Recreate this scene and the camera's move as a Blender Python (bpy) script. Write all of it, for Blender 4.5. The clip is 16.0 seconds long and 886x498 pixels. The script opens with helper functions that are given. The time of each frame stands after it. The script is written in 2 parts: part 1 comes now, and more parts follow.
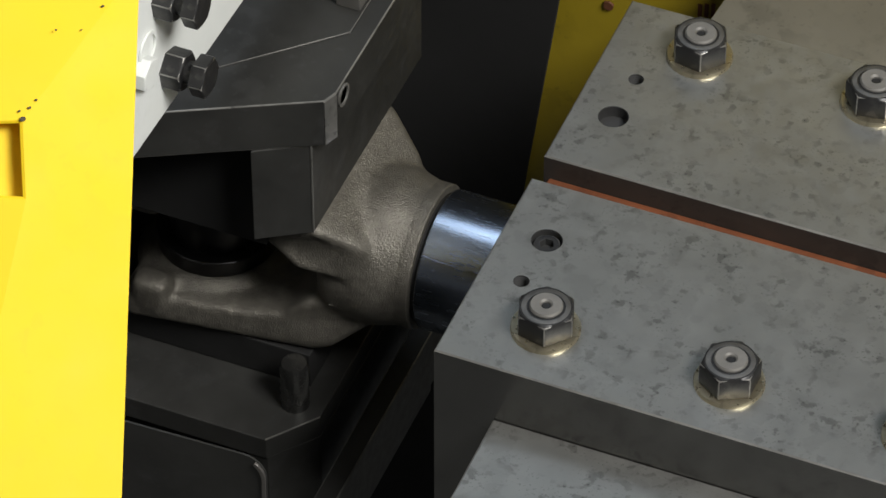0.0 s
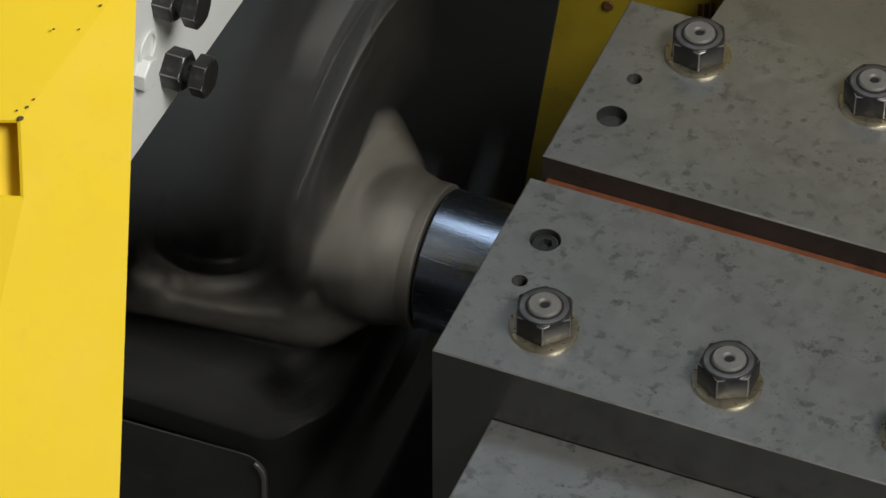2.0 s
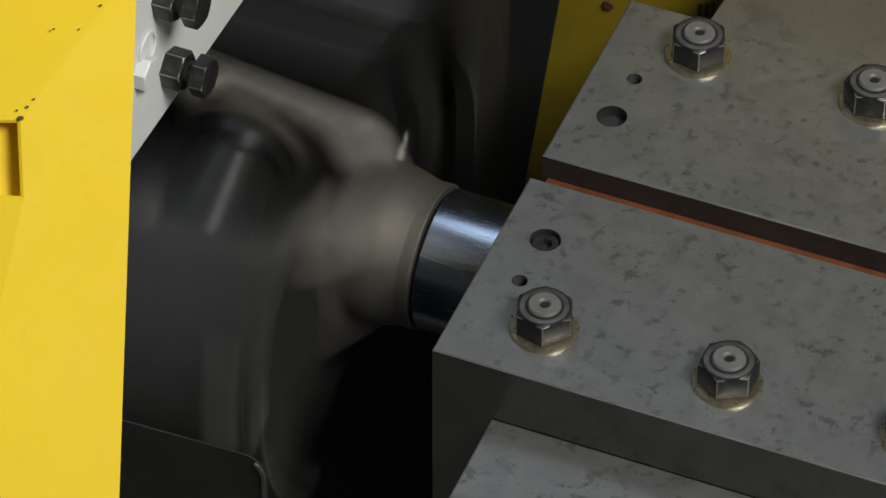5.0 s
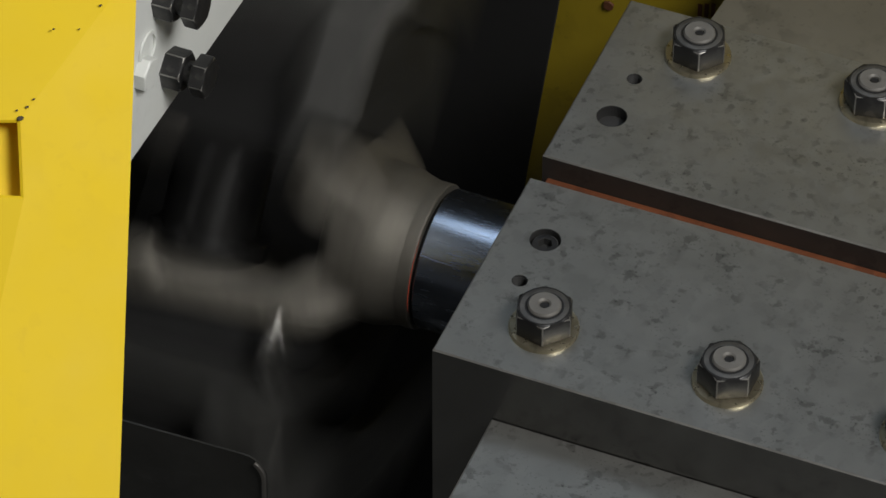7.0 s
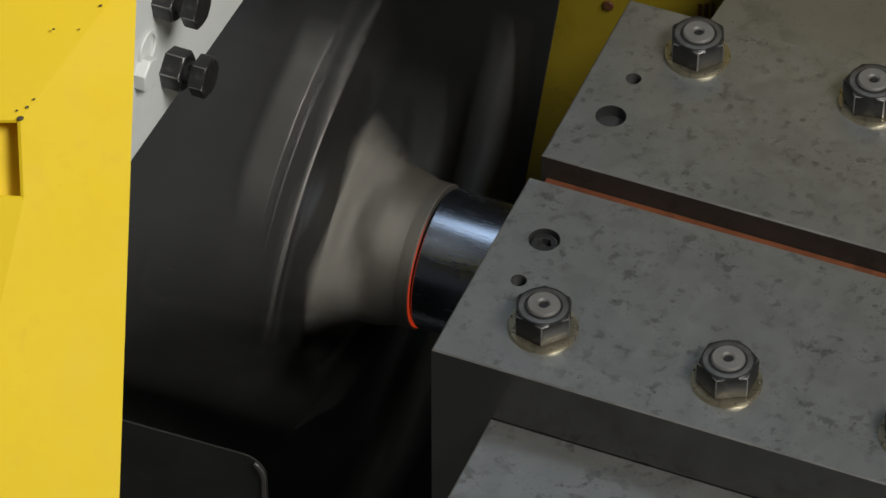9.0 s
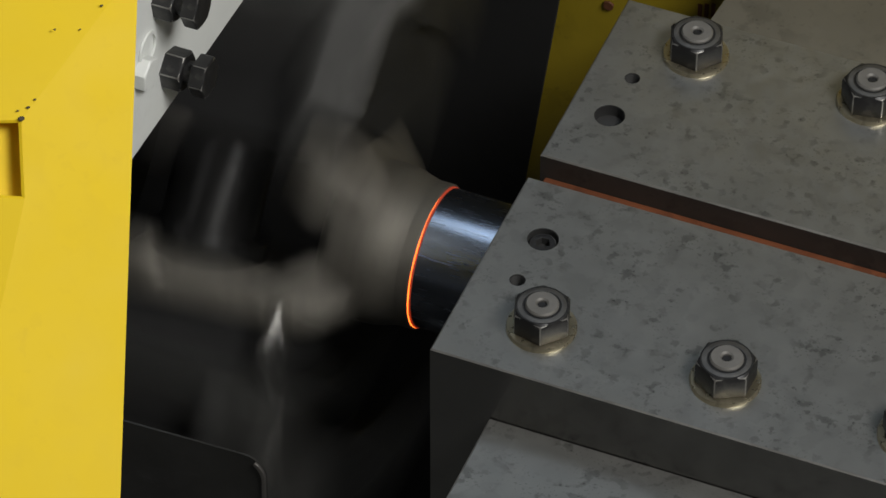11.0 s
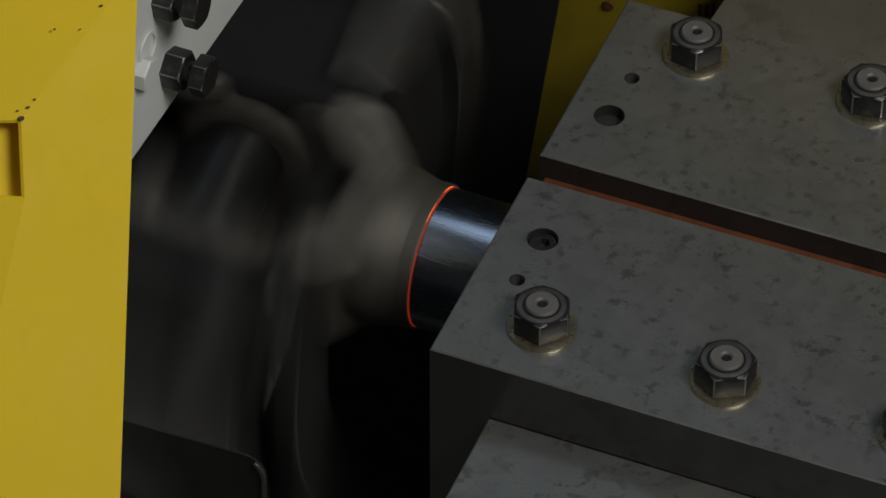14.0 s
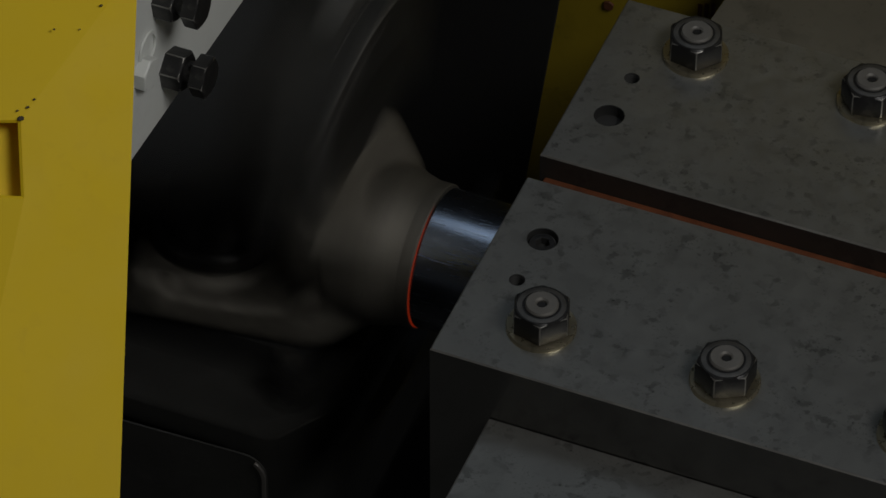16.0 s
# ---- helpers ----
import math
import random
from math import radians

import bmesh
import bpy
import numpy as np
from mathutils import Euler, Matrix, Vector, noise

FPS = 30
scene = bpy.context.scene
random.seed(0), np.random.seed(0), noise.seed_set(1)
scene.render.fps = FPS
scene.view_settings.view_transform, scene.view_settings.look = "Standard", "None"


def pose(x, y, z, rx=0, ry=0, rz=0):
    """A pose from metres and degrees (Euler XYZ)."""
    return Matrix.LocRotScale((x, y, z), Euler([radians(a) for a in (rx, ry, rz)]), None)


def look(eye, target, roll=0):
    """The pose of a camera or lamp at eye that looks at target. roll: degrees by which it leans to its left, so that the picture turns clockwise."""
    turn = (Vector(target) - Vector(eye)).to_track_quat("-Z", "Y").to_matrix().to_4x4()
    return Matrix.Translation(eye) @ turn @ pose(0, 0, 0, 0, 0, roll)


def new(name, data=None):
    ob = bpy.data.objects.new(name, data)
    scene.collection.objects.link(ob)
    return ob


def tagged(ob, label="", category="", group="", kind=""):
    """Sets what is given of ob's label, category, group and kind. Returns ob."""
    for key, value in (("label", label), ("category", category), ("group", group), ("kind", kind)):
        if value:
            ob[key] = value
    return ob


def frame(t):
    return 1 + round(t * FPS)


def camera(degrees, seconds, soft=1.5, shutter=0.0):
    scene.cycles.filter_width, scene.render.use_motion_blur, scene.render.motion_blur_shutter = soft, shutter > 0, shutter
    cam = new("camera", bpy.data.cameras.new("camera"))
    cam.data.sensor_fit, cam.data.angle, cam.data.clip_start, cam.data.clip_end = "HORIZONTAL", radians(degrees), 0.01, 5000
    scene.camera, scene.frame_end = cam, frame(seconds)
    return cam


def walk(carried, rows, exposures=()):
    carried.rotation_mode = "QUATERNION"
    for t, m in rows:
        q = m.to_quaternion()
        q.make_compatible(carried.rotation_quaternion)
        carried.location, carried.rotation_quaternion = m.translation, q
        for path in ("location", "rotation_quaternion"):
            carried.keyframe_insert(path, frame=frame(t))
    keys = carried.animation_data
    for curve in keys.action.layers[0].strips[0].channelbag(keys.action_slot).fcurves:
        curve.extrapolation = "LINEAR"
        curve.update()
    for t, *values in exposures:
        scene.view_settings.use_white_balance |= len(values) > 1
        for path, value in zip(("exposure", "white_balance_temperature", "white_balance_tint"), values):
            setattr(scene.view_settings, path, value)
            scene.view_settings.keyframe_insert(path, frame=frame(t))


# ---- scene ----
cam = camera(11.78, 16.0, soft=1.6, shutter=0.5)
EYE, AIM = (0.7411, -1.7910, 2.0383), (-0.0079, 0.0380, 0.0550)
walk(cam, [(0.0, look(EYE, AIM)), (16.0, look(EYE, AIM))],
     exposures=[(0.0, 0.06), (0.5, -0.09), (1.0, -0.10), (1.5, -0.12), (2.0, -0.44), (2.5, -0.21), (3.0, -0.18), (3.5, -0.31), (4.0, -0.44),
                (6.5, -0.62), (7.0, -0.69), (7.5, -0.70), (8.0, -0.64), (8.5, -0.66), (9.0, -0.60), (11.5, -0.69), (12.0, -0.73), (12.5, -0.90),
                (13.0, -1.11), (13.5, -1.47), (14.0, -1.54), (14.5, -1.52), (15.0, -1.62), (15.5, -1.90), (16.0, -2.24)])

# ---- light ----
world = bpy.data.worlds.new("hall_air")
world.use_nodes = True
world.node_tree.nodes["Background"].inputs[0].default_value = (0.75, 0.85, 1.0, 1)
world.node_tree.nodes["Background"].inputs[1].default_value = 0.15
scene.world = world


def area_lamp(name, eye, target, sx, sy, watts, colour):
    d = bpy.data.lights.new(name, "AREA")
    d.shape, d.size, d.size_y, d.energy, d.color = "RECTANGLE", sx, sy, watts, colour
    ob = new(name, d)
    ob.matrix_world = look(eye, target)
    return tagged(ob, "unseen hall light aimed at the machine", "lamp", kind="structure")


area_lamp("ceiling_lamp", (2.2, -0.9, 3.1), (-0.1, 0.0, 0.0), 1.4, 1.0, 196, (1.0, 0.98, 0.94))
area_lamp("skylight_lamp", (-0.95, 1.0, 3.4), (-0.2, 0.2, 0.0), 1.8, 1.0, 27, (0.72, 0.85, 1.0))

# weak added light from the front left, well under the ceiling, source unseen
area_lamp("side_lamp", (-1.7, -1.7, 2.3), (-0.2, 0.1, -0.1), 0.9, 0.5, 9, (1.0, 0.98, 0.95))

# ---- materials ----


def material(name, base, rough=0.5, metal=0.0, grain=60.0, vary=0.25, spots=0.0, bump=0.1, brush=0.0, spot_scale=45.0,
             emit=None, power=0.0, warm=None, spot_colour=None, coat=0.0, rough_vary=0.12, patch=0.0):
    m = bpy.data.materials.new(name)
    m.use_nodes = True
    nt = m.node_tree
    n, l = nt.nodes, nt.links
    b = n["Principled BSDF"]
    b.inputs["Metallic"].default_value = metal
    b.inputs["Coat Weight"].default_value = coat
    tc = n.new("ShaderNodeTexCoord")
    mp = n.new("ShaderNodeMapping")
    mp.inputs["Scale"].default_value = (1, 1, 1)
    if brush:
        mp.inputs["Scale"].default_value = (1, brush, brush)
    l.new(tc.outputs["Object"], mp.inputs["Vector"])

    def tex(scale, detail, src):
        t = n.new("ShaderNodeTexNoise")
        t.inputs["Scale"].default_value, t.inputs["Detail"].default_value = scale, detail
        l.new(src, t.inputs["Vector"])
        return t.outputs["Fac"]

    def ramp(src, a, b2, ca, cb):
        r = n.new("ShaderNodeValToRGB")
        r.color_ramp.elements[0].position, r.color_ramp.elements[1].position = a, b2
        r.color_ramp.elements[0].color, r.color_ramp.elements[1].color = (*ca, 1), (*cb, 1)
        l.new(src, r.inputs["Fac"])
        return r.outputs["Color"]

    def mix(f, a, c, mode="MIX"):
        x = n.new("ShaderNodeMix")
        x.data_type, x.blend_type = "RGBA", mode
        if isinstance(f, float):
            x.inputs[0].default_value = f
        else:
            l.new(f, x.inputs[0])
        for s, v in ((x.inputs[6], a), (x.inputs[7], c)):
            if isinstance(v, tuple):
                s.default_value = (*v, 1)
            else:
                l.new(v, s)
        return x.outputs[2]

    lo = tuple(c * (1 - vary) for c in base)
    hi = tuple(min(1, c * (1 + vary)) for c in base)
    fine = tex(grain, 6, mp.outputs["Vector"])
    broad = tex(grain * 0.18, 4, tc.outputs["Object"])
    col = mix(ramp(broad, 0.3, 0.7, (0, 0, 0), (1, 1, 1)), lo, hi)
    col = mix(0.35, col, mix(fine, lo, hi))
    if warm:
        col = mix(ramp(tex(9, 3, tc.outputs["Object"]), 0.45, 0.7, (0, 0, 0), (0.8, 0.8, 0.8)), col, warm)
    if patch:
        for scale, edge, amount in ((17, 0.53, patch), (48, 0.56, patch * 1.2)):
            k = ramp(tex(scale, 7, tc.outputs["Object"]), edge, edge + 0.025, (0, 0, 0), (amount, amount, amount))
            col = mix(k, col, tuple(c * 0.42 for c in base))
    if spots:
        a = ramp(tex(spot_scale, 9, tc.outputs["Object"]), 0.54, 0.60, (0, 0, 0), (1, 1, 1))
        a2 = ramp(tex(spot_scale * 0.3, 3, tc.outputs["Object"]), 0.42, 0.62, (0.03, 0.03, 0.03), (1, 1, 1))
        a3 = mix(1.0, a, a2, "MULTIPLY")
        speck = ramp(tex(spot_scale * 3.6, 2, tc.outputs["Object"]), 0.63, 0.66, (0, 0, 0), (1, 1, 1))
        a3 = mix(1.0, a3, mix(1.0, speck, a2, "MULTIPLY"), "ADD")
        s = n.new("ShaderNodeMath")
        s.operation = "MULTIPLY"
        s.inputs[1].default_value = spots
        l.new(a3, s.inputs[0])
        s.use_clamp = True
        col = mix(s.outputs[0], col, spot_colour or tuple(c * 0.25 for c in base))
    l.new(col, b.inputs["Base Color"])
    rr = n.new("ShaderNodeMapRange")
    rr.inputs["To Min"].default_value, rr.inputs["To Max"].default_value = max(0.03, rough - rough_vary), min(1, rough + rough_vary)
    l.new(fine, rr.inputs["Value"])
    l.new(rr.outputs[0], b.inputs["Roughness"])
    if bump:
        bp = n.new("ShaderNodeBump")
        bp.inputs["Strength"].default_value, bp.inputs["Distance"].default_value = bump, 0.001
        l.new(fine, bp.inputs["Height"])
        l.new(bp.outputs[0], b.inputs["Normal"])
    if emit:
        b.inputs["Emission Color"].default_value = (*emit, 1)
        b.inputs["Emission Strength"].default_value = power
    return m


STEEL = material("ground_steel_plate", (0.322, 0.322, 0.305), 0.36, 0.80, 90, 0.17, 0.44, 0.04, spot_scale=120, warm=(0.332, 0.33, 0.312), patch=0.09)
BLOCK = material("machined_steel_block", (0.20, 0.20, 0.195), 0.35, 0.85, 120, 0.15, 0.3, 0.04)
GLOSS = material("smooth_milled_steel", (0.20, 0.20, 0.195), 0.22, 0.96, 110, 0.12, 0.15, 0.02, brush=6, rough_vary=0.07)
# flank darkened in its colour for the shade inside the jaw gap
FLANK = material("shaded_gap_flank", (0.055, 0.048, 0.042), 0.6, 0.5, 120, 0.2, 0.3, 0.04)
NUT = material("blackened_nut_steel", (0.034, 0.034, 0.035), 0.42, 0.6, 200, 0.4, 0.15, 0.15, spot_colour=(0.2, 0.19, 0.17))
NUT_TOP = material("worn_nut_face", (0.135, 0.133, 0.13), 0.5, 0.7, 300, 0.4, 0.4, 0.2)
STUD = material("dull_stud_steel", (0.20, 0.193, 0.18), 0.6, 0.5, 300, 0.2, 0.3, 0.1)
WASHER = material("brass_plated_washer", (0.48, 0.43, 0.31), 0.3, 0.9, 200, 0.2, 0.2, 0.05)
COPPER = material("orange_copper_liner", (0.17, 0.054, 0.021), 0.6, 0.3, 120, 0.3, 0.4, 0.05)
DARK = material("blackened_tool_steel", (0.033, 0.033, 0.031), 0.43, 0.3, 110, 0.35, 0.3, 0.08, spot_colour=(0.06, 0.06, 0.06))
# black of disc and weld face; also paints shade under the lower arm
DARK2 = material("matt_black_steel_and_shade", (0.008, 0.008, 0.008), 0.7, 0.1, 140, 0.35, 0.0, 0.08)
POST = material("oiled_black_post", (0.008, 0.008, 0.008), 0.36, 0.1, 140, 0.3, 0.0, 0.03)
PIN = material("bare_ground_pin", (0.12, 0.12, 0.115), 0.25, 0.9, 200, 0.2, 0.2, 0.03)
WORN = material("worn_bare_edge", (0.34, 0.33, 0.31), 0.4, 0.8, 150, 0.3, 0.3, 0.05)
# rubbed bare edges; on the corner facet this colour paints caught light
WORN_AND_LIT = material("rubbed_and_lit_edge", (0.23, 0.225, 0.21), 0.42, 0.6, 90, 0.7, 0.5, 0.05)
# light grey that paints the highlight on the splash panel's corner
BRIGHT = material("edge_highlight", (0.22, 0.21, 0.2), 0.4, 0.8, 200, 0.2, 0.0, 0.05)
CAST = material("grey_iron_casting", (0.138, 0.129, 0.110), 0.42, 0.55, 800, 0.3, 0.12, 0.8, spot_scale=60)
TURNED = material("polished_turned_shaft", (0.29, 0.33, 0.40), 0.26, 1.0, 60, 0.08, 0.0, 0.01, brush=8, rough_vary=0.06)
YELLOW = material("yellow_machine_paint", (0.82, 0.572, 0.004), 0.7, 0.0, 25, 0.06, 0.2, 0.03, spot_scale=30, spot_colour=(0.74, 0.50, 0.01))
# yellow darkened to hold the shade that lies on the rear wall
YELLOW_SHADED = material("shaded_yellow_paint", (0.29, 0.215, 0.010), 0.5, 0.0, 25, 0.1, 0.2, 0.03)
WHITE = material("white_painted_plate", (0.72, 0.74, 0.72), 0.45, 0.0, 30, 0.07, 0.15, 0.05, spot_colour=(0.5, 0.5, 0.49))
# black of the rear sheet, and of the boxes that paint recess shade
BLACK = material("black_sheet_and_shade", (0.006, 0.006, 0.006), 0.9, 0.0, 40, 0.2, 0.0, 0.05)
# dark colour that puts shade into the drilled holes and their threads
BORE = material("shaded_bore", (0.03, 0.03, 0.03), 0.7, 0.2, 200, 0.3)
RUST = material("rusty_brown_mark", (0.10, 0.035, 0.012), 0.7, 0, 100, 0.3)
SOOT = material("scratched_paint_marks", (0.05, 0.04, 0.02), 0.7, 0, 100, 0.3)
HALL = material("hall_wall_paint", (0.17, 0.172, 0.175), 0.8, 0, 4, 0.1)
FLOOR = material("concrete_floor", (0.08, 0.08, 0.076), 0.7, 0, 8, 0.2, 0.2)
HOT = material("red_hot_weld_flash", (0.2, 0.05, 0.02), 0.6, 0, 60, 0.3, emit=(1.0, 0.16, 0.02), power=6.0)
DULL = material("dull_red_flash", (0.15, 0.05, 0.03), 0.6, 0, 60, 0.3, emit=(1.0, 0.07, 0.015), power=0.45)
SPARK = material("white_hot_spark", (0.8, 0.6, 0.3), 0.6, 0, 60, 0.1, emit=(1.0, 0.62, 0.25), power=9.0)

# ---- mesh tools ----


def finish(name, bm, mat, parent=None, label="", smooth=False, angle=35, edge=None, side=None):
    bmesh.ops.recalc_face_normals(bm, faces=bm.faces)
    me = bpy.data.meshes.new(name)
    bm.to_mesh(me)
    bm.free()
    me.materials.append(mat)
    me.materials.append(edge or mat)
    me.materials.append(BORE)
    me.materials.append(side or mat)
    if smooth:
        for p in me.polygons:
            p.use_smooth = True
        me.set_sharp_from_angle(angle=radians(angle))
    ob = new(name, me)
    if parent:
        ob.parent = parent
    if label:
        tagged(ob, label)
    return ob


part = finish


def thing(name, at, label, category, group="", kind=""):
    ob = new(name)
    ob.matrix_world = at
    return tagged(ob, label, category, group, kind)


def bevel(bm, w, seg=2):
    es = [e for e in bm.edges if len(e.link_faces) == 2 and e.calc_face_angle(0) > 0.5]
    bmesh.ops.bevel(bm, geom=es, offset=w, segments=seg, affect="EDGES", profile=0.5, clamp_overlap=True, material=1)
    return bm


def box(x0, x1, y0, y1, z0, z1, w=0.001, bm=None):
    b = bmesh.new()
    bmesh.ops.create_cube(b, size=1, matrix=Matrix.LocRotScale(((x0 + x1) / 2, (y0 + y1) / 2, (z0 + z1) / 2), None, (x1 - x0, y1 - y0, z1 - z0)))
    if w:
        bevel(b, w)
    return join(bm, b) if bm else b


def join(a, b):
    me = bpy.data.meshes.new("temp")
    b.to_mesh(me)
    b.free()
    a.from_mesh(me)
    bpy.data.meshes.remove(me)
    return a


def prism(outline, z0, z1, m=None, w=0.0008):
    """A solid with the outline drawn in x and y, from z0 to z1."""
    b = bmesh.new()
    lo = [b.verts.new((x, y, z0)) for x, y in outline]
    hi = [b.verts.new((x, y, z1)) for x, y in outline]
    b.faces.new(lo[::-1]), b.faces.new(hi)
    for i in range(len(lo)):
        j = (i + 1) % len(lo)
        b.faces.new((lo[i], lo[j], hi[j], hi[i]))
    bmesh.ops.recalc_face_normals(b, faces=b.faces)
    if w:
        bevel(b, w)
    if m:
        b.transform(m)
    return b


def ring_pts(cx, cy, r, n):
    return [(cx + r * math.cos(2 * math.pi * i / n), cy + r * math.sin(2 * math.pi * i / n)) for i in range(n)]


def drilled(outline, z0, z1, holes, chamfer=0.001, m=None, n=32):
    """A plate with its outline in x and y and round holes (x, y, radius, depth) sunk from its top, z1."""
    b = bmesh.new()
    cx, cy = sum(p[0] for p in outline) / len(outline), sum(p[1] for p in outline) / len(outline)

    def inset(p):
        d = Vector((cx - p[0], cy - p[1]))
        return p[0] + math.copysign(chamfer, d.x), p[1] + math.copysign(chamfer, d.y)

    def loop(pts, z):
        vs = [b.verts.new((x, y, z)) for x, y in pts]
        return vs, [b.edges.new((vs[i], vs[(i + 1) % len(vs)])) for i in range(len(vs))]

    def wall(a, c):
        for i in range(len(a)):
            j = (i + 1) % len(a)
            b.faces.new((a[i], a[j], c[j], c[i]))

    top, edges = loop([inset(p) for p in outline], z1)
    rims = []
    for x, y, r, depth in holes:
        vs, es = loop(ring_pts(x, y, r + 0.0003, n), z1)
        edges = edges + es
        rims.append((vs, x, y, r, depth))
    bmesh.ops.triangle_fill(b, use_beauty=True, use_dissolve=False, edges=edges)
    mid, _ = loop(outline, z1 - chamfer)
    low, _ = loop(outline, z0)
    wall(top, mid), wall(mid, low)
    b.faces.ensure_lookup_table()
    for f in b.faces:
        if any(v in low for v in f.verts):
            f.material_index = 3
        if any(v in top for v in f.verts) and any(v in mid for v in f.verts):
            f.material_index = 1
    b.faces.new(low)
    for vs, x, y, r, depth in rims:
        neck, _ = loop(ring_pts(x, y, r, n), z1 - 0.0003)
        foot, _ = loop(ring_pts(x, y, r, n), z1 - depth)
        count = len(b.faces)
        wall(vs, neck)
        wall(neck, foot)
        b.faces.new(foot)
        b.faces.ensure_lookup_table()
        for f in b.faces[count:]:
            f.material_index = 2
    if m:
        b.transform(m)
    return b


def lathe(profile, n=64, m=None, closed=False):
    """A turned body about x: profile of (x, radius)."""
    b = bmesh.new()
    rows = [[b.verts.new((x, r * math.cos(2 * math.pi * i / n), r * math.sin(2 * math.pi * i / n))) for i in range(n)] for x, r in profile]
    pairs = list(zip(rows, rows[1:])) + ([(rows[-1], rows[0])] if closed else [])
    for a, c in pairs:
        for i in range(n):
            j = (i + 1) % n
            b.faces.new((a[i], a[j], c[j], c[i]))
    if not closed:
        b.faces.new(rows[0]), b.faces.new(rows[-1][::-1])
    if m:
        b.transform(m)
    return b


UP = pose(0, 0, 0, 0, -90, 0)  # turns a body about x into one about z


def hexagon(af, h, crown, turn=0):
    """A hexagonal nut or head on z = 0 with a rounded crown."""
    r = af / math.sqrt(3)
    b = bmesh.new()
    rings = []
    for z, k, soft in ((0, 0.97, 0), (0.0012, 1, 0), (h - crown, 1, 0), (h - crown * 0.35, 0.965, 0.4), (h, 0.86, 1)):
        vs = []
        for i in range(24):
            a = 2 * math.pi * i / 24
            d = (a + math.pi / 6) % (math.pi / 3) - math.pi / 6
            flat = af / 2 / math.cos(math.pi / 6 - abs(d)) * k
            rr = flat * (1 - soft) + min(flat, r * k) * soft if soft < 1 else af / 2 * 0.97
            vs.append(b.verts.new((rr * math.cos(a + radians(turn)), rr * math.sin(a + radians(turn)), z)))
        rings.append(vs)
    for a, c in zip(rings, rings[1:]):
        for i in range(24):
            j = (i + 1) % 24
            b.faces.new((a[i], a[j], c[j], c[i]))
    b.faces.new(rings[0][::-1]), b.faces.new(rings[-1])
    b.edges.ensure_lookup_table()
    worn = []
    for i in range(24):
        for a, c in zip(rings[1:3], rings[2:4]):
            if i % 4 == 0:
                worn.append(b.edges.get((a[i], c[i])))
        worn.append(b.edges.get((rings[3][i], rings[3][(i + 1) % 24])))
    bmesh.ops.bevel(b, geom=worn, offset=0.0006, segments=1, affect="EDGES", clamp_overlap=True, material=1)
    return b


# ---- the hall that closes the place ----
tagged(finish("floor", box(-4, 4, -4, 5, -1.2, -1.1, 0), FLOOR), "grey concrete hall floor", "floor", kind="structure")
tagged(finish("ceiling", box(-4, 4, -4, 5, 3.5, 3.6, 0), HALL), "pale painted hall ceiling", "ceiling", kind="structure")
for nm, d in (("wall_north", (-4, 4, 5, 5.1)), ("wall_south", (-4, 4, -4.1, -4)), ("wall_east", (4, 4.1, -4, 5)), ("wall_west", (-4.1, -4, -4, 5))):
    tagged(finish(nm, box(*d, -1.1, 3.5, 0), HALL), "plain pale hall wall", "wall", kind="structure")

# ---- the clamping vise on its slide ----
YA, ZA, XJ = 0.187, -0.117, -0.0724  # axis of the shaft, and where the weld lies
vise = thing("clamping_vise", pose(0, 0, 0), "bolted grey steel clamping vise on the welding machine's slide", "vise")
L = 0.62
rect = lambda x0, x1, y0, y1: [(x0, y0), (x1, y0), (x1, y1), (x0, y1)]
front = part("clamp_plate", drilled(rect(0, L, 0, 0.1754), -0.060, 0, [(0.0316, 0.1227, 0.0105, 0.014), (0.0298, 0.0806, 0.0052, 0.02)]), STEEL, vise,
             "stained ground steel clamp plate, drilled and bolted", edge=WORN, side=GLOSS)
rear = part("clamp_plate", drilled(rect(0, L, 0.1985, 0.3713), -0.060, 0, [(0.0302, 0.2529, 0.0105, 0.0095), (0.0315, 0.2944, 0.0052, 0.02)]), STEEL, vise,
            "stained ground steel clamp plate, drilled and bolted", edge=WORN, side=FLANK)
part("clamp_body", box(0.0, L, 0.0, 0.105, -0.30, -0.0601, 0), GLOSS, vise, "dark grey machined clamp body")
part("clamp_body", box(0.0005, L, 0.269, 0.3707, -0.30, -0.0601), BLOCK, vise, "dark grey machined clamp body")
part("clamp_saddle", box(0.03, L, 0.1052, 0.2688, -0.30, -0.18), BLOCK, vise, "machined saddle beneath the shaft")
part("jaw_liner", box(0.004, L, 0.1752, 0.1983, -0.050, -0.0190, 0.0015), COPPER, vise, "orange copper liner strip in the gap")
part("step_block", box(0.0425, L, -0.30, -0.0004, -0.30, -0.0487, 0.0012), STEEL, vise, "lower grey steel step block", edge=WORN)
part("socket_screw", drilled(ring_pts(0, 0, 0.0092, 28), -0.013, -0.0032, [(0, 0, 0.0052, 0.006)], 0.0008, pose(0.0316, 0.1227, 0), n=6),
     NUT, vise, "black socket head screw sunk in its hole", edge=NUT_TOP)
for x, y in ((0.0298, 0.0806), (0.0315, 0.2944)):
    for k in range(5):
        part("thread", lathe([(-0.0016 - 0.0018 * k, 0.0053), (-0.0022 - 0.0018 * k, 0.0047), (-0.0028 - 0.0018 * k, 0.0053)], 24, pose(x, y, 0) @ UP, closed=True), BORE, vise)


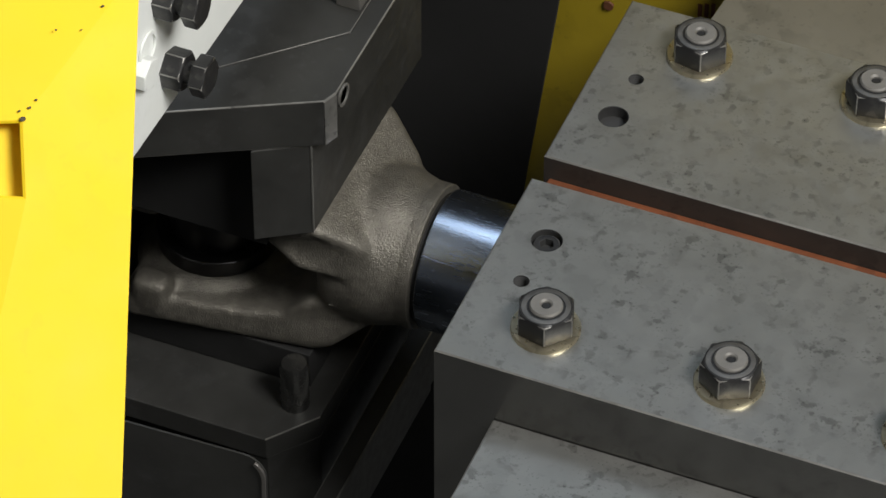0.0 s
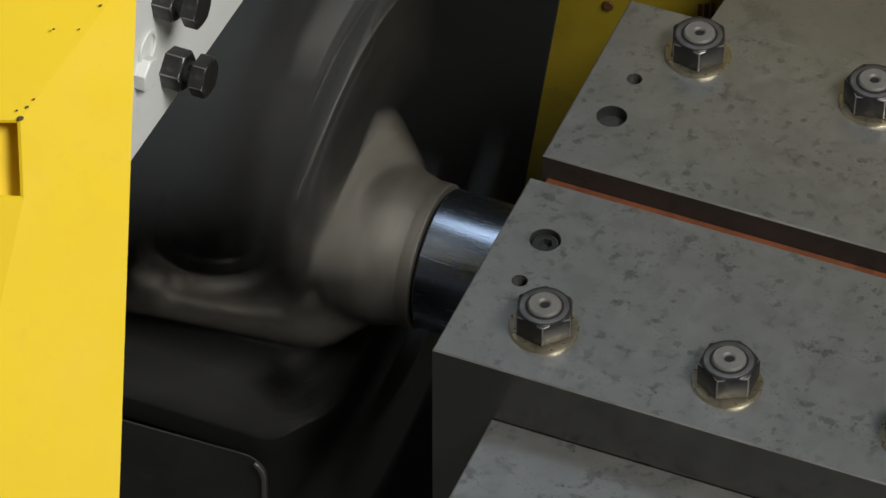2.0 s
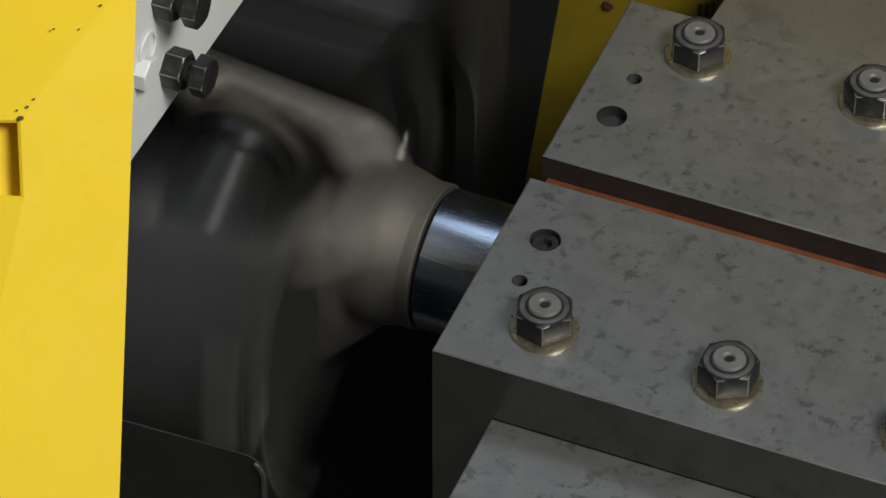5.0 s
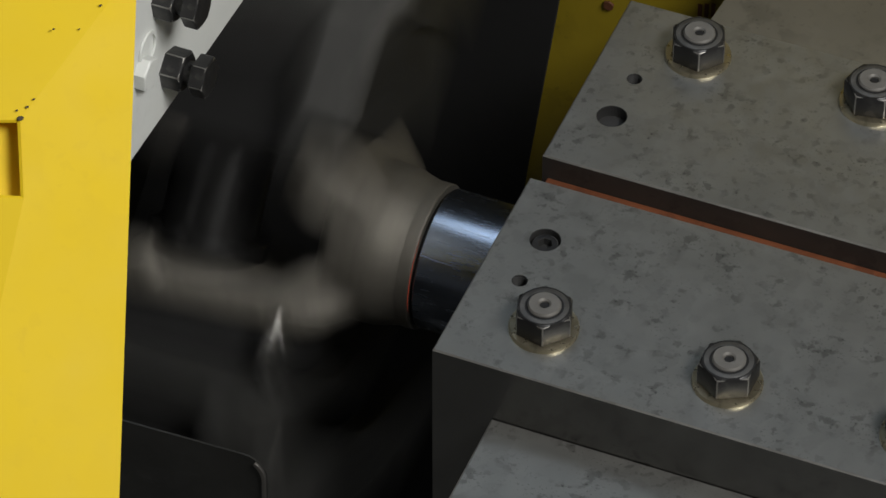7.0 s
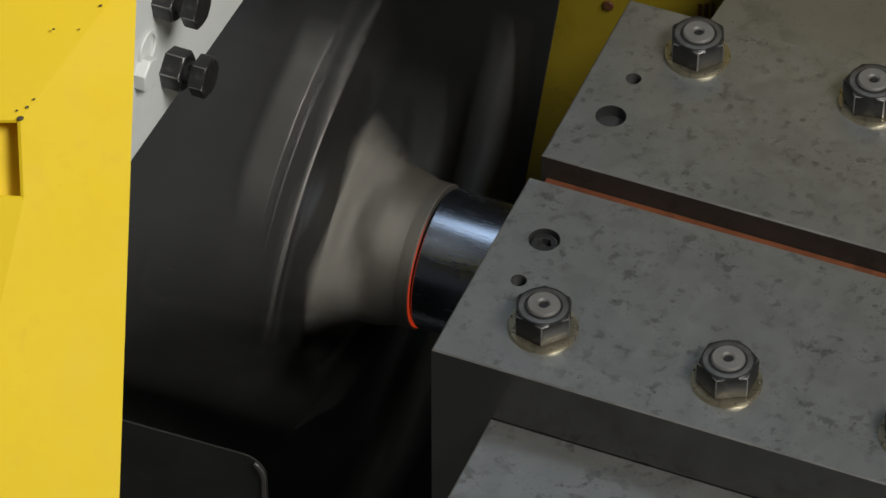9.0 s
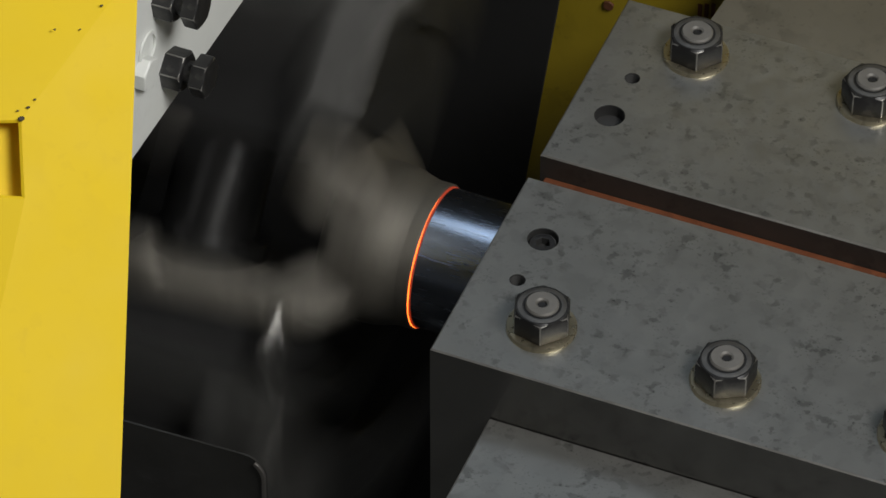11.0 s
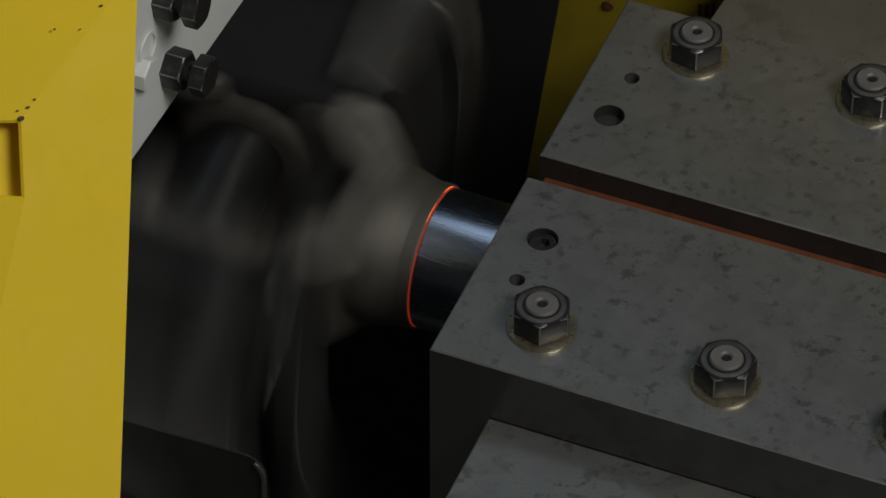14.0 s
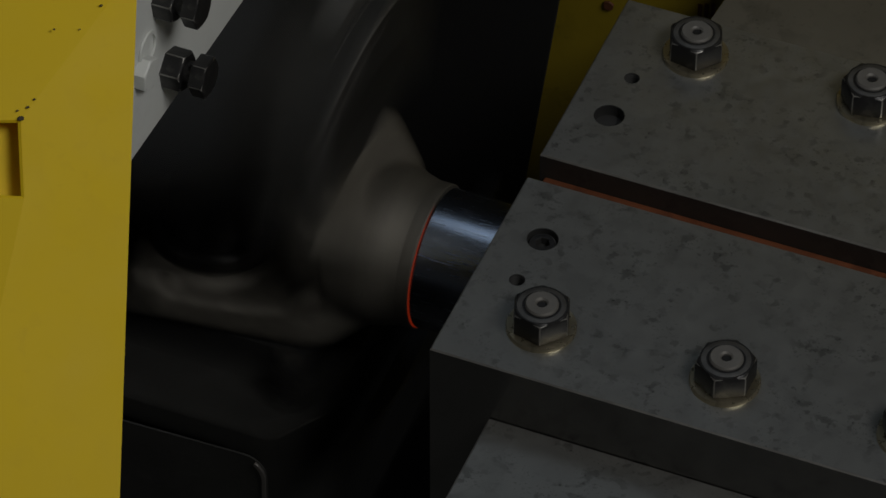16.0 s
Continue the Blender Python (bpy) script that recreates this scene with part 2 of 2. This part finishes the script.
def clamp_bolt(turn):
    b = part("clamp_bolt", lathe([(0.0, 0.0235), (0.0022, 0.0235), (0.0032, 0.0228), (0.0032, 0.0001)], 48, UP), WASHER, None, smooth=True)
    part("nut", hexagon(0.036, 0.0180, 0.0032, turn), NUT, b, "black hexagon nut with worn edges", smooth=True, angle=25, edge=WORN).location.z = 0.0032
    part("nut_face", lathe([(0.0210, 0.0166), (0.0214, 0.0160), (0.0214, 0.0130), (0.0195, 0.0122)], 40, UP, closed=True), NUT_TOP, b, "worn bare top of the nut", smooth=True)
    part("stud", lathe([(0.003, 0.0112), (0.0223, 0.0112), (0.0237, 0.0102), (0.0237, 0.0046), (0.0225, 0.0034), (0.0180, 0.0030)], 40, UP), STUD, b, "dull stud end with a centre hole", smooth=True)
    return b


for x, y, a in [(0.0607, 0.0457, 48), (0.1888, 0.0457, 28), (0.3169, 0.0457, 5), (0.0645, 0.3333, 50), (0.1928, 0.3333, 10), (0.3209, 0.3333, 14)]:
    b = clamp_bolt(a)
    b.parent = vise
    b.location = (x, y, 0)

part("scribe_line", box(0.0365, 0.0450, -0.0003, 0.0003, 0.0, 0.0002, 0), WORN, vise, "light scratch beside the tapped hole").matrix_basis = pose(0.0, 0.2965, 0.0, 0, 0, 3)
shaft = thing("steel_shaft", pose(XJ, YA, ZA), "polished turned steel shaft clamped in the vise", "shaft")
part("bar", lathe([(0.0, 0.0500), (0.0012, 0.0512), (0.42, 0.0512)], 96), TURNED, shaft, "polished bar", smooth=True)
part("weld_face", lathe([(-0.010, 0.0470), (-0.0002, 0.0470)], 64), DARK2, shaft, "dark weld face in the joint", smooth=True)

# ---- behind the vise ----
plate = thing("slide_cover", pose(0, 0, 0), "brushed dull steel cover plate behind the vise", "cover")
part("sheet", prism([(0.047, 0.3760), (0.70, 0.3760), (0.70, 0.9), (0.092, 0.9)], -0.05, -0.03), material("brushed_dull_steel", (0.22, 0.21, 0.18), 0.45, 0.6, 60, 0.15, 0.3, 0.05, brush=10), plate)
rear_guard = thing("rear_guard", pose(0, 0, 0), "yellow painted guard wall behind the chuck, its shade in the colour", "guard")
part("sheet", prism([(-0.1035, -0.142), (-0.150, -0.50), (0.6, -0.50), (0.6, 0.30), (-0.046, 0.30)], 0, 0.004, Matrix.Translation((0, 0.504, 0)) @ pose(0, 0, 0, 90, 0, 0)), YELLOW_SHADED, rear_guard)
part("bolt", hexagon(0.008, 0.002, 0.001, 20), RUST, rear_guard, "rusty dark bolt head", smooth=True).matrix_basis = pose(-0.0614, 0.4998, -0.1325, 90, 0, 0)
for k in range(3):
    part("stencil_mark", box(-0.0016, 0.0016, -0.0006, 0.0, -0.007, 0.006, 0), RUST, rear_guard, "brown stencilled mark").location = (0.011 + 0.0052 * k, 0.4997, -0.113 + 0.002 * k)
# plain black sheet filling the ground behind the chuck, right edge sloped
curtain = thing("black_backing", pose(0, 0, 0), "plain black sheet behind the chuck", "curtain")
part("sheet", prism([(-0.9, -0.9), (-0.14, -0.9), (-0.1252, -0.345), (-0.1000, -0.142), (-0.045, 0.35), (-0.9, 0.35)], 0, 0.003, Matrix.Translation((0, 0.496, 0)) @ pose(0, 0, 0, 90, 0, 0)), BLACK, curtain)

# ---- the spinning chuck with the forged yoke ----
chuck = thing("spindle_chuck", pose(XJ, YA, ZA), "blackened steel two-jaw spindle chuck, spinning fast", "chuck")
XR = -0.0536  # end face of the upper jaw
part("jaw_block", prism([(-0.061, -0.0765), (-0.061, 0.1175), (-0.28, 0.1175), (-0.28, -0.030), (-0.0967, -0.030), (-0.0963, -0.0985)], 0.0728, 0.1563), DARK, chuck, "blackened steel gripping block", edge=DARK)
part("rubbed_edge", box(-0.0618, -0.0604, -0.0775, -0.0762, 0.0735, 0.1558, 0.0003), WORN_AND_LIT, chuck, "rubbed bare edge of the block")
# lighter strip painting the light that falls on the corner facet
part("lit_facet", prism([(-0.0515, -0.0742), (-0.0473, -0.0632), (-0.0490, -0.0626), (-0.0530, -0.0736)], 0.1572, 0.1966, w=0.0002), WORN_AND_LIT, chuck, "lit facet on the plate corner, the light put in its colour")
# added black box: the deep shade of the recess under the plate
part("recess_shade", box(-0.28, -0.0975, -0.076, -0.0305, 0.046, 0.156, 0.001), BLACK, chuck, "black box standing for shade under the plate")
part("jaw_plate", prism([(XR + 0.006, -0.0625), (XR + 0.006, 0.101), (-0.30, 0.101), (-0.30, -0.205), (XR + 0.002, -0.0735)], 0.1565, 0.1973, w=0.0009), DARK, chuck, "black clamping plate with bare edges", edge=WORN_AND_LIT)
part("jaw_plate", prism([(XR - 0.0085, -0.0056), (XR - 0.0085, 0.101), (-0.30, 0.101), (-0.30, -0.19), (-0.235, -0.172)], 0.1974, 0.1988, w=0.0004), DARK, chuck, "raised black cover plate", edge=WORN_AND_LIT)
part("jaw_key", prism([(-0.0640, 0.016), (-0.0640, 0.05), (-0.088, 0.05), (-0.082, 0.016)], 0.1989, 0.212), WORN, chuck, "bare steel key")
part("tapped_hole", lathe([(0.0, 0.0085), (0.0012, 0.0085), (0.0012, 0.0066), (-0.004, 0.006)], 24, pose(XR + 0.006, -0.0525, 0.1865)), WORN_AND_LIT, chuck, "threaded hole rim", smooth=True)
# lower jaw
part("jaw_slab", prism([(-0.057, -0.084), (-0.057, 0.117), (-0.30, 0.117), (-0.30, -0.119), (-0.084, -0.119)], -0.125, -0.105), DARK, chuck, "black lower gripping slab", edge=DARK)
part("rubbed_edge", prism([(-0.0842, -0.1192), (-0.0568, -0.0842), (-0.0575, -0.0836), (-0.0848, -0.1184)], -0.1056, -0.1047, w=0), WORN, chuck, "rubbed bare edge of the slab")
part("jaw_block", prism([(-0.057, -0.084), (-0.057, 0.117), (-0.100, 0.117), (-0.100, -0.117), (-0.084, -0.117)], -0.215, -0.1252), DARK, chuck, "black lower gripping block", edge=DARK)
# two more added boxes that paint shade in the lower jaw's hollows
part("recess_shade", box(-0.28, -0.1002, -0.076, 0.117, -0.215, -0.1252, 0.001), BLACK, chuck, "black box standing for shade behind the lower block")
part("recess_shade", box(-0.28, -0.075, -0.060, 0.10, -0.1048, -0.0722, 0.001), DARK2, chuck, "matt black box standing for shade under the lower arm")
part("jaw_plate", prism([(XR + 0.006, -0.0625), (XR + 0.006, 0.101), (-0.30, 0.101), (-0.30, -0.205), (XR + 0.002, -0.0735)], -0.2562, -0.2154, w=0.0009), DARK, chuck, "black clamping plate with bare edges", edge=WORN_AND_LIT)
part("jaw_flange", box(-0.042, -0.026, -0.165, 0.165, -0.190, -0.135), DARK, chuck, "black end bar of the lower jaw", edge=WORN_AND_LIT)
part("jaw_pin", lathe([(-0.1055, 0.0105), (-0.066, 0.0105), (-0.063, 0.009), (-0.063, 0.0001)], 28, pose(-0.079, -0.078, 0) @ UP), PIN, chuck, "round bare steel locating pin", smooth=True)
part("back_disc", lathe([(-0.42, 0.225), (-0.31, 0.225), (-0.305, 0.220), (-0.305, 0.05)], 96), DARK2, chuck, "black chuck body disc", smooth=True)
# yoke casting: a hub with an upper and a lower arm, open to the front
yoke = bmesh.new()
join(yoke, lathe([(-0.006, 0.0524), (-0.014, 0.0535), (-0.022, 0.0555), (-0.030, 0.058), (-0.040, 0.059), (-0.066, 0.057), (-0.076, 0.044)], 64))
for turn in (0, 180):
    arm = prism([(-0.028, 0.030), (-0.034, 0.043), (-0.061, 0.0655), (-0.075, 0.0726), (-0.212, 0.0726), (-0.220, 0.066), (-0.220, 0.050), (-0.128, 0.046), (-0.099, 0.041), (-0.080, 0.023), (-0.04, 0.01)],
                -0.071, 0.071, pose(0, 0, 0, 90, 0, 0), w=0.007)
    # round seat round the post, with the web falling away to the rim
    join(arm, lathe([(0.040, 0.047), (0.0415, 0.050), (0.049, 0.060), (0.056, 0.064), (0.062, 0.064)], 48, pose(-0.168, 0, 0) @ UP))
    for side in (-1, 1):
        lump = box(-0.211, -0.182, min(0.050 * side, 0.073 * side), max(0.050 * side, 0.073 * side), 0.034, 0.066, 0.007)
        join(arm, lump)
        join(arm, prism([(-0.215, 0.0726), (-0.070, 0.0690), (-0.070, 0.0560), (-0.215, 0.0580)], -0.005, 0.005, Matrix.Translation((0, 0.068 * side, 0)) @ pose(0, 0, 0, 90, 0, 0), w=0.004))
    for v in arm.verts:  # both arms narrow to the neck
        v.co.y *= 1 - 0.30 * min(1, max(0, (v.co.x + 0.060) / 0.030))
    if turn:  # the lower arm narrows towards the hub
        for v in arm.verts:
            v.co.y *= 1 - 0.22 * min(1, max(0, (v.co.x + 0.19) / 0.11))
    arm.transform(pose(0, 0, 0, turn, 0, 0))
    join(yoke, arm)
casting = part("yoke_casting", yoke, CAST, chuck, "rough grey forged yoke with two arms", smooth=True)
rm = casting.modifiers.new("skin", "REMESH")
rm.mode, rm.voxel_size, rm.use_smooth_shade = "VOXEL", 0.0024, True
sm = casting.modifiers.new("soften", "SMOOTH")
sm.iterations, sm.factor = 14, 0.5
for k in range(3):
    part("casting_mark", box(-0.0035, 0.0035, -0.001, 0.001, -0.0009, 0.0009, 0.0003), CAST, chuck).matrix_basis = pose(-0.0583, -0.0535, -0.0075 - 0.006 * k, 15, 35 if k == 1 else -10, 0)
part("locating_post", lathe([(-0.046, 0.036), (-0.0425, 0.0445), (-0.028, 0.0445), (-0.027, 0.0435), (-0.027, 0.0355), (0.040, 0.0355), (0.046, 0.030)], 56, pose(-0.172, 0, 0) @ UP), POST, chuck, "black round post between the arms", smooth=True)
part("weld_collar", lathe([(-0.012, 0.0535), (-0.0032, 0.0535), (-0.0024, 0.0528), (-0.0024, 0.0475), (-0.012, 0.0475)], 96, closed=True), CAST, chuck, "machined collar beside the weld", smooth=True)

# ---- fixed guards about the chuck ----
XP = -0.185
bracket = thing("white_bracket", pose(0, 0, 0), "white painted stop plate carrying black adjusting screws", "bracket")
WP = Matrix(((0, 0, 1, 0), (1, 0, 0, 0), (0, 1, 0, 0), (0, 0, 0, 1)))  # outline in y, z; thickness along x
part("plate", prism([(0.1231 + 0.168, 0.1355), (-0.09, 0.1507), (-0.09, 0.35), (0.291, 0.35)], -0.02, 0, Matrix.Translation((XP, 0, 0)) @ WP), WHITE, bracket)


def adjusting_screw():
    s = part("adjusting_screw", lathe([(0.0, 0.008), (0.028, 0.008)], 20), NUT, None, "black threaded screw")
    part("lock_nut", hexagon(0.0245, 0.014, 0.002, 10), NUT, s, "black lock nut", smooth=True, angle=25, edge=WORN).matrix_basis = pose(0.0, 0, 0, 0, 90, 0)
    part("head", hexagon(0.0245, 0.010, 0.001, 24), NUT, s, "black screw head", smooth=True, angle=25, edge=WORN).matrix_basis = pose(0.020, 0, 0, 0, 90, 0)
    return s


for y, z in ((0.0075, 0.181), (0.0025, 0.2445)):
    s = adjusting_screw()
    s.parent = bracket
    s.location = (XP, y, z)

ps = part("painted_screw", hexagon(0.020, 0.008, 0.001, 0), WHITE, bracket, "overpainted white screw head", smooth=True, angle=25)
ps.matrix_basis = pose(XP, -0.030, 0.2085, 0, 90, 0)
part("lifting_eye", lathe([(0.0, 0.012), (0.0015, 0.012), (0.0015, 0.0100), (0.0, 0.0100)], 32, pose(XP + 0.0003, -0.020, 0.2195), closed=True), WHITE, bracket, "painted ring beside the screw", smooth=True)

panel = thing("splash_panel", pose(0, 0, 0), "dark grey splash panel with a rounded bright corner", "panel")
corner = [(-0.1010 + 0.016 * math.cos(a), -0.0775 + 0.016 * math.sin(a)) for a in [i * math.pi / 16 for i in range(9)]]
part("sheet", prism([(-0.50, -0.55), (-0.085, -0.55)] + corner + [(-0.50, -0.077)], 0, 0.0015, Matrix.Translation((0, -0.080, 0)) @ pose(0, 0, 0, 90, 0, 0), w=0), DARK, panel)
rim = [(-0.0855, -0.115)] + corner[:6]
inner = [(-0.1010 + (x + 0.1010) * 0.80, -0.0775 + (z + 0.0775) * 0.80) if z > -0.0775 else (x - 0.0028, z) for x, z in rim]
# added strip: the edge highlight is drawn in a lighter colour
part("rim", prism(rim + inner[::-1], 0.0017, 0.0037, Matrix.Translation((0, -0.080, 0)) @ pose(0, 0, 0, 90, 0, 0), w=0.0004), BRIGHT, panel, "bright rim painting the highlight along the corner")

guard = thing("yellow_guard", pose(0, 0, 0), "bright yellow folded sheet metal guard", "guard")


def sheet(name, corners, depth, mat):
    """A folded sheet's face with its thickness laid away from the open side."""
    b = bmesh.new()
    vs = [b.verts.new(c) for c in corners]
    f = b.faces.new(vs)
    b.normal_update()
    n = f.normal.copy()
    if n.dot(Vector((0.26, -0.62, 0.70))) < 0:
        n = -n
    back = [b.verts.new(Vector(c) - n * depth) for c in corners]
    b.faces.new(back[::-1])
    for i in range(len(vs)):
        j = (i + 1) % len(vs)
        b.faces.new((vs[i], vs[j], back[j], back[i]))
    return part(name, b, mat, guard)


A0, A1 = Vector((-0.1368, -0.1200, 0.3595)), Vector((-0.0602, -0.3294, 0.1715))
B0, B1, B2 = Vector((-0.1499, -0.1283, 0.3619)), Vector((-0.1737, -0.2053, 0.3244)), Vector((-0.1584, -0.2365, 0.2940))
B3, B4 = Vector((-0.1519, -0.2868, 0.2560)), Vector((-0.1455, -0.3346, 0.2199))
C0, C1, C2, C4 = Vector((-0.2348, -0.1593, 0.3765)), Vector((-0.2076, -0.2221, 0.3256)), Vector((-0.1956, -0.2509, 0.2961)), Vector((-0.1749, -0.3362, 0.2095))
up = A0 - A1
B0X = B0 + (B0 - B1) * 0.30
sheet("face_sheet", [A1 - up * 0.6, B0X, B1, B2, B3, B4, B4 + (B4 - B3) * 2], 0.002, YELLOW)
TOP = (B0 - B1) * 2.2
sheet("side_sheet", [B1 + TOP, B1, B1 + (C1 - B1) * 3, B1 + (C1 - B1) * 3 + TOP], 0.002, YELLOW)
FLOOR_IN = [Vector((-0.1743, -0.1871, 0.3183)), Vector((-0.1535, -0.2283, 0.2778)), Vector((-0.2061, -0.2607, 0.2877)), Vector((-0.2241, -0.2181, 0.3275))]
P1, P2, P3, P4 = [p.lerp(q, 1.25) for p, q in zip((B1, B2, C2, C1), FLOOR_IN)]
sheet("pocket_floor", [P1, P2, P3, P4], 0.002, YELLOW)
sheet("pocket_wall", [B1, B2, P2, P1], 0.002, YELLOW)
sheet("pocket_wall", [B1, P1, P4, C1], 0.002, YELLOW)
sheet("pocket_wall", [B2, C2, P3, P2], 0.002, YELLOW)
sheet("lower_sheet", [B2, B3, B4, B4 + (B4 - B3) * 2, C4, C2], 0.002, YELLOW)

for x, y, z, r in ((-0.1735, -0.2054, 0.3255, 0.0022), (-0.1721, -0.1987, 0.3292, 0.0012), (-0.1765, -0.2032, 0.3288, 0.0009), (-0.1702, -0.1934, 0.3315, 0.001), (-0.1725, -0.1587, 0.3565, 0.0009), (-0.1536, -0.1344, 0.3613, 0.0011), (-0.1600, -0.1508, 0.3542, 0.0007)):
    n_face = (B1 - B0).cross(A1 - A0).normalized()
    chip = lathe([(0.0, r), (0.0004, r * 0.7)], 7)
    chip.transform(Matrix.LocRotScale((x, y, z), n_face.to_track_quat("X", "Z"), (1, 1, 0.7)))
    part("paint_chip", chip, SOOT, guard, "small dark chip in the paint")

# ---- weld heat ----
flash = thing("weld_flash", pose(XJ, YA, ZA), "thin red-hot ring of weld flash at the joint", "weld")
ring = lathe([(-0.006, 0.0522), (-0.0006, 0.0522), (0.0, 0.0516), (0.0, 0.0490), (-0.006, 0.0490)], 96, closed=True)
for v in ring.verts:
    if v.co.x > -0.003:
        v.co.x += 0.0007 * v.co.z / 0.05 + 0.00015 * math.sin(9 * math.atan2(v.co.y, v.co.z))
part("ring", ring, HOT, flash, smooth=True)
lip = lathe([(-0.001, 0.0520), (0.0006, 0.0519), (0.0009, 0.0514), (0.0006, 0.0490), (-0.001, 0.0490)], 96, closed=True)
for v in lip.verts:
    v.co.x += 0.0007 * v.co.z / 0.05
part("lip", lip, DULL, flash, "dull red cooler lip", smooth=True)


def spark(points, width):
    """A thin glowing streak through the points, with a rounded head."""
    at = Vector(points[-1])
    ob = thing("spark", Matrix.Translation(at), "thin white-hot welding spark in flight", "spark", group="welding sparks")
    b = bmesh.new()
    rows = []
    for i, p in enumerate(points):
        r = width * (0.25 + 0.75 * i / (len(points) - 1))
        rows.append([b.verts.new(Vector(p) - at + Vector((r * math.cos(a), 0.3 * r * math.sin(a), r * math.sin(a)))) for a in [k * math.pi / 3 for k in range(6)]])
    for a, c in zip(rows, rows[1:]):
        for i in range(6):
            j = (i + 1) % 6
            b.faces.new((a[i], a[j], c[j], c[i]))
    b.faces.new(rows[0]), b.faces.new(rows[-1][::-1])
    part("streak", b, SPARK, ob)
    return ob, at


SPARKS = [
    (14.5, spark([(-0.0948, 0.12, -0.1459), (-0.0830, 0.12, -0.1425), (-0.0723, 0.12, -0.1381), (-0.0690, 0.12, -0.1290), (-0.0666, 0.12, -0.1182)], 0.00042)),
    (15.0, spark([(-0.0876, 0.12, -0.1639), (-0.0800, 0.12, -0.1420), (-0.0735, 0.12, -0.1230), (-0.0700, 0.12, -0.1195)], 0.00042)),
    (15.0, spark([(-0.0640, 0.12, -0.1310), (-0.0650, 0.12, -0.1250), (-0.0668, 0.12, -0.1205)], 0.00042)),
    (15.5, spark([(-0.0903, 0.12, -0.2496), (-0.0872, 0.12, -0.2330), (-0.0834, 0.12, -0.2150)], 0.00032)),
]


# ---- what moves ----
PHASES = [(2.5, 25), (3.0, 35), (3.5, 306), (4.0, 318), (6.5, 316), (7.0, 326), (7.5, 262), (8.0, 263), (8.5, 33), (9.0, 35),
          (11.5, 35), (12.0, 32), (12.5, 328), (13.0, 343), (13.5, 262), (14.0, 276), (14.5, 30), (15.0, 36), (15.5, 350), (16.0, 357)]


def spin_nodes():
    """Times and total degrees of the chuck: at rest, run-up, then a spin of about 400 turns a minute."""
    nodes = [(0, 0), (1.5, 0), (1.6, 27), (1.7, 62), (1.8, 220), (1.9, 470), (2.0, 725)]
    for t, a in PHASES:
        t0, a0 = nodes[-1]
        goal = a0 + 1150 * (t - t0) / 0.5
        nodes.append((t, a + 360 * round((goal - a) / 360)))
    return nodes


NODES = spin_nodes()


def spin_angle(t):
    for (t0, a0), (t1, a1) in zip(NODES, NODES[1:]):
        if t <= t1 + 1e-6:
            return a0 + (a1 - a0) * (t - t0) / (t1 - t0)
    return NODES[-1][1]


def motions():
    rows = [(0.0, pose(XJ, YA, ZA)), (1.5, pose(XJ, YA, ZA))]
    for f in range(46, 481):
        rows.append((f / 30, pose(XJ, YA, ZA) @ pose(0, 0, 0, spin_angle(f / 30), 0, 0)))
    walk(chuck, rows)
    slide = [(0.0, 0.0012), (0.2, 0.0006), (0.4, 0.0), (7.5, 0.0), (8.5, -0.0003), (9.2, -0.0008), (11.3, -0.0017), (12.5, -0.0019), (16.0, -0.0019)]
    walk(vise, [(t, pose(d, 0, 0)) for t, d in slide])
    walk(shaft, [(t, pose(XJ + d, YA, ZA)) for t, d in slide])
    walk(guard, [(0.0, pose(0.0015, 0, 0)), (0.4, pose(0, 0, 0)), (8.5, pose(0, 0, 0)), (11.3, pose(0.0007, 0, 0)), (16.0, pose(0.0003, 0, 0))])
    heat = [(0.0, -0.0045, 70), (6.0, -0.0035, 70), (6.5, -0.0017, 75), (7.5, -0.0014, 55), (8.5, -0.0008, 65), (9.0, -0.0009, 100), (11.5, 0.0007, 80), (12.0, 0.0008, 70),
            (12.5, 0.0016, 70), (13.0, 0.0016, 75), (13.5, -0.0008, 30), (14.0, -0.0002, -20), (14.5, -0.0026, 20), (15.0, -0.0022, 60), (15.5, -0.0007, 105), (16.0, -0.0010, 80)]
    walk(flash, [(t, pose(XJ - 0.0024 + d, YA, ZA, a, 0, 0)) for t, d, a in heat])
    hub = Vector((XJ - 0.03, YA, ZA))
    for t, (ob, at) in SPARKS:
        down = Vector((at.x - 0.12, at.y - 0.05, -1.09))
        walk(ob, [(tt, Matrix.Translation(p)) for tt, p in ((0.0, hub), (t - 0.1, hub), (t - 0.034, at - (at - hub) * 0.04), (t, at), (t + 0.034, at + (down - at) * 0.01), (t + 0.4, down), (16.0, down))
                  if tt <= 16.0])


motions()
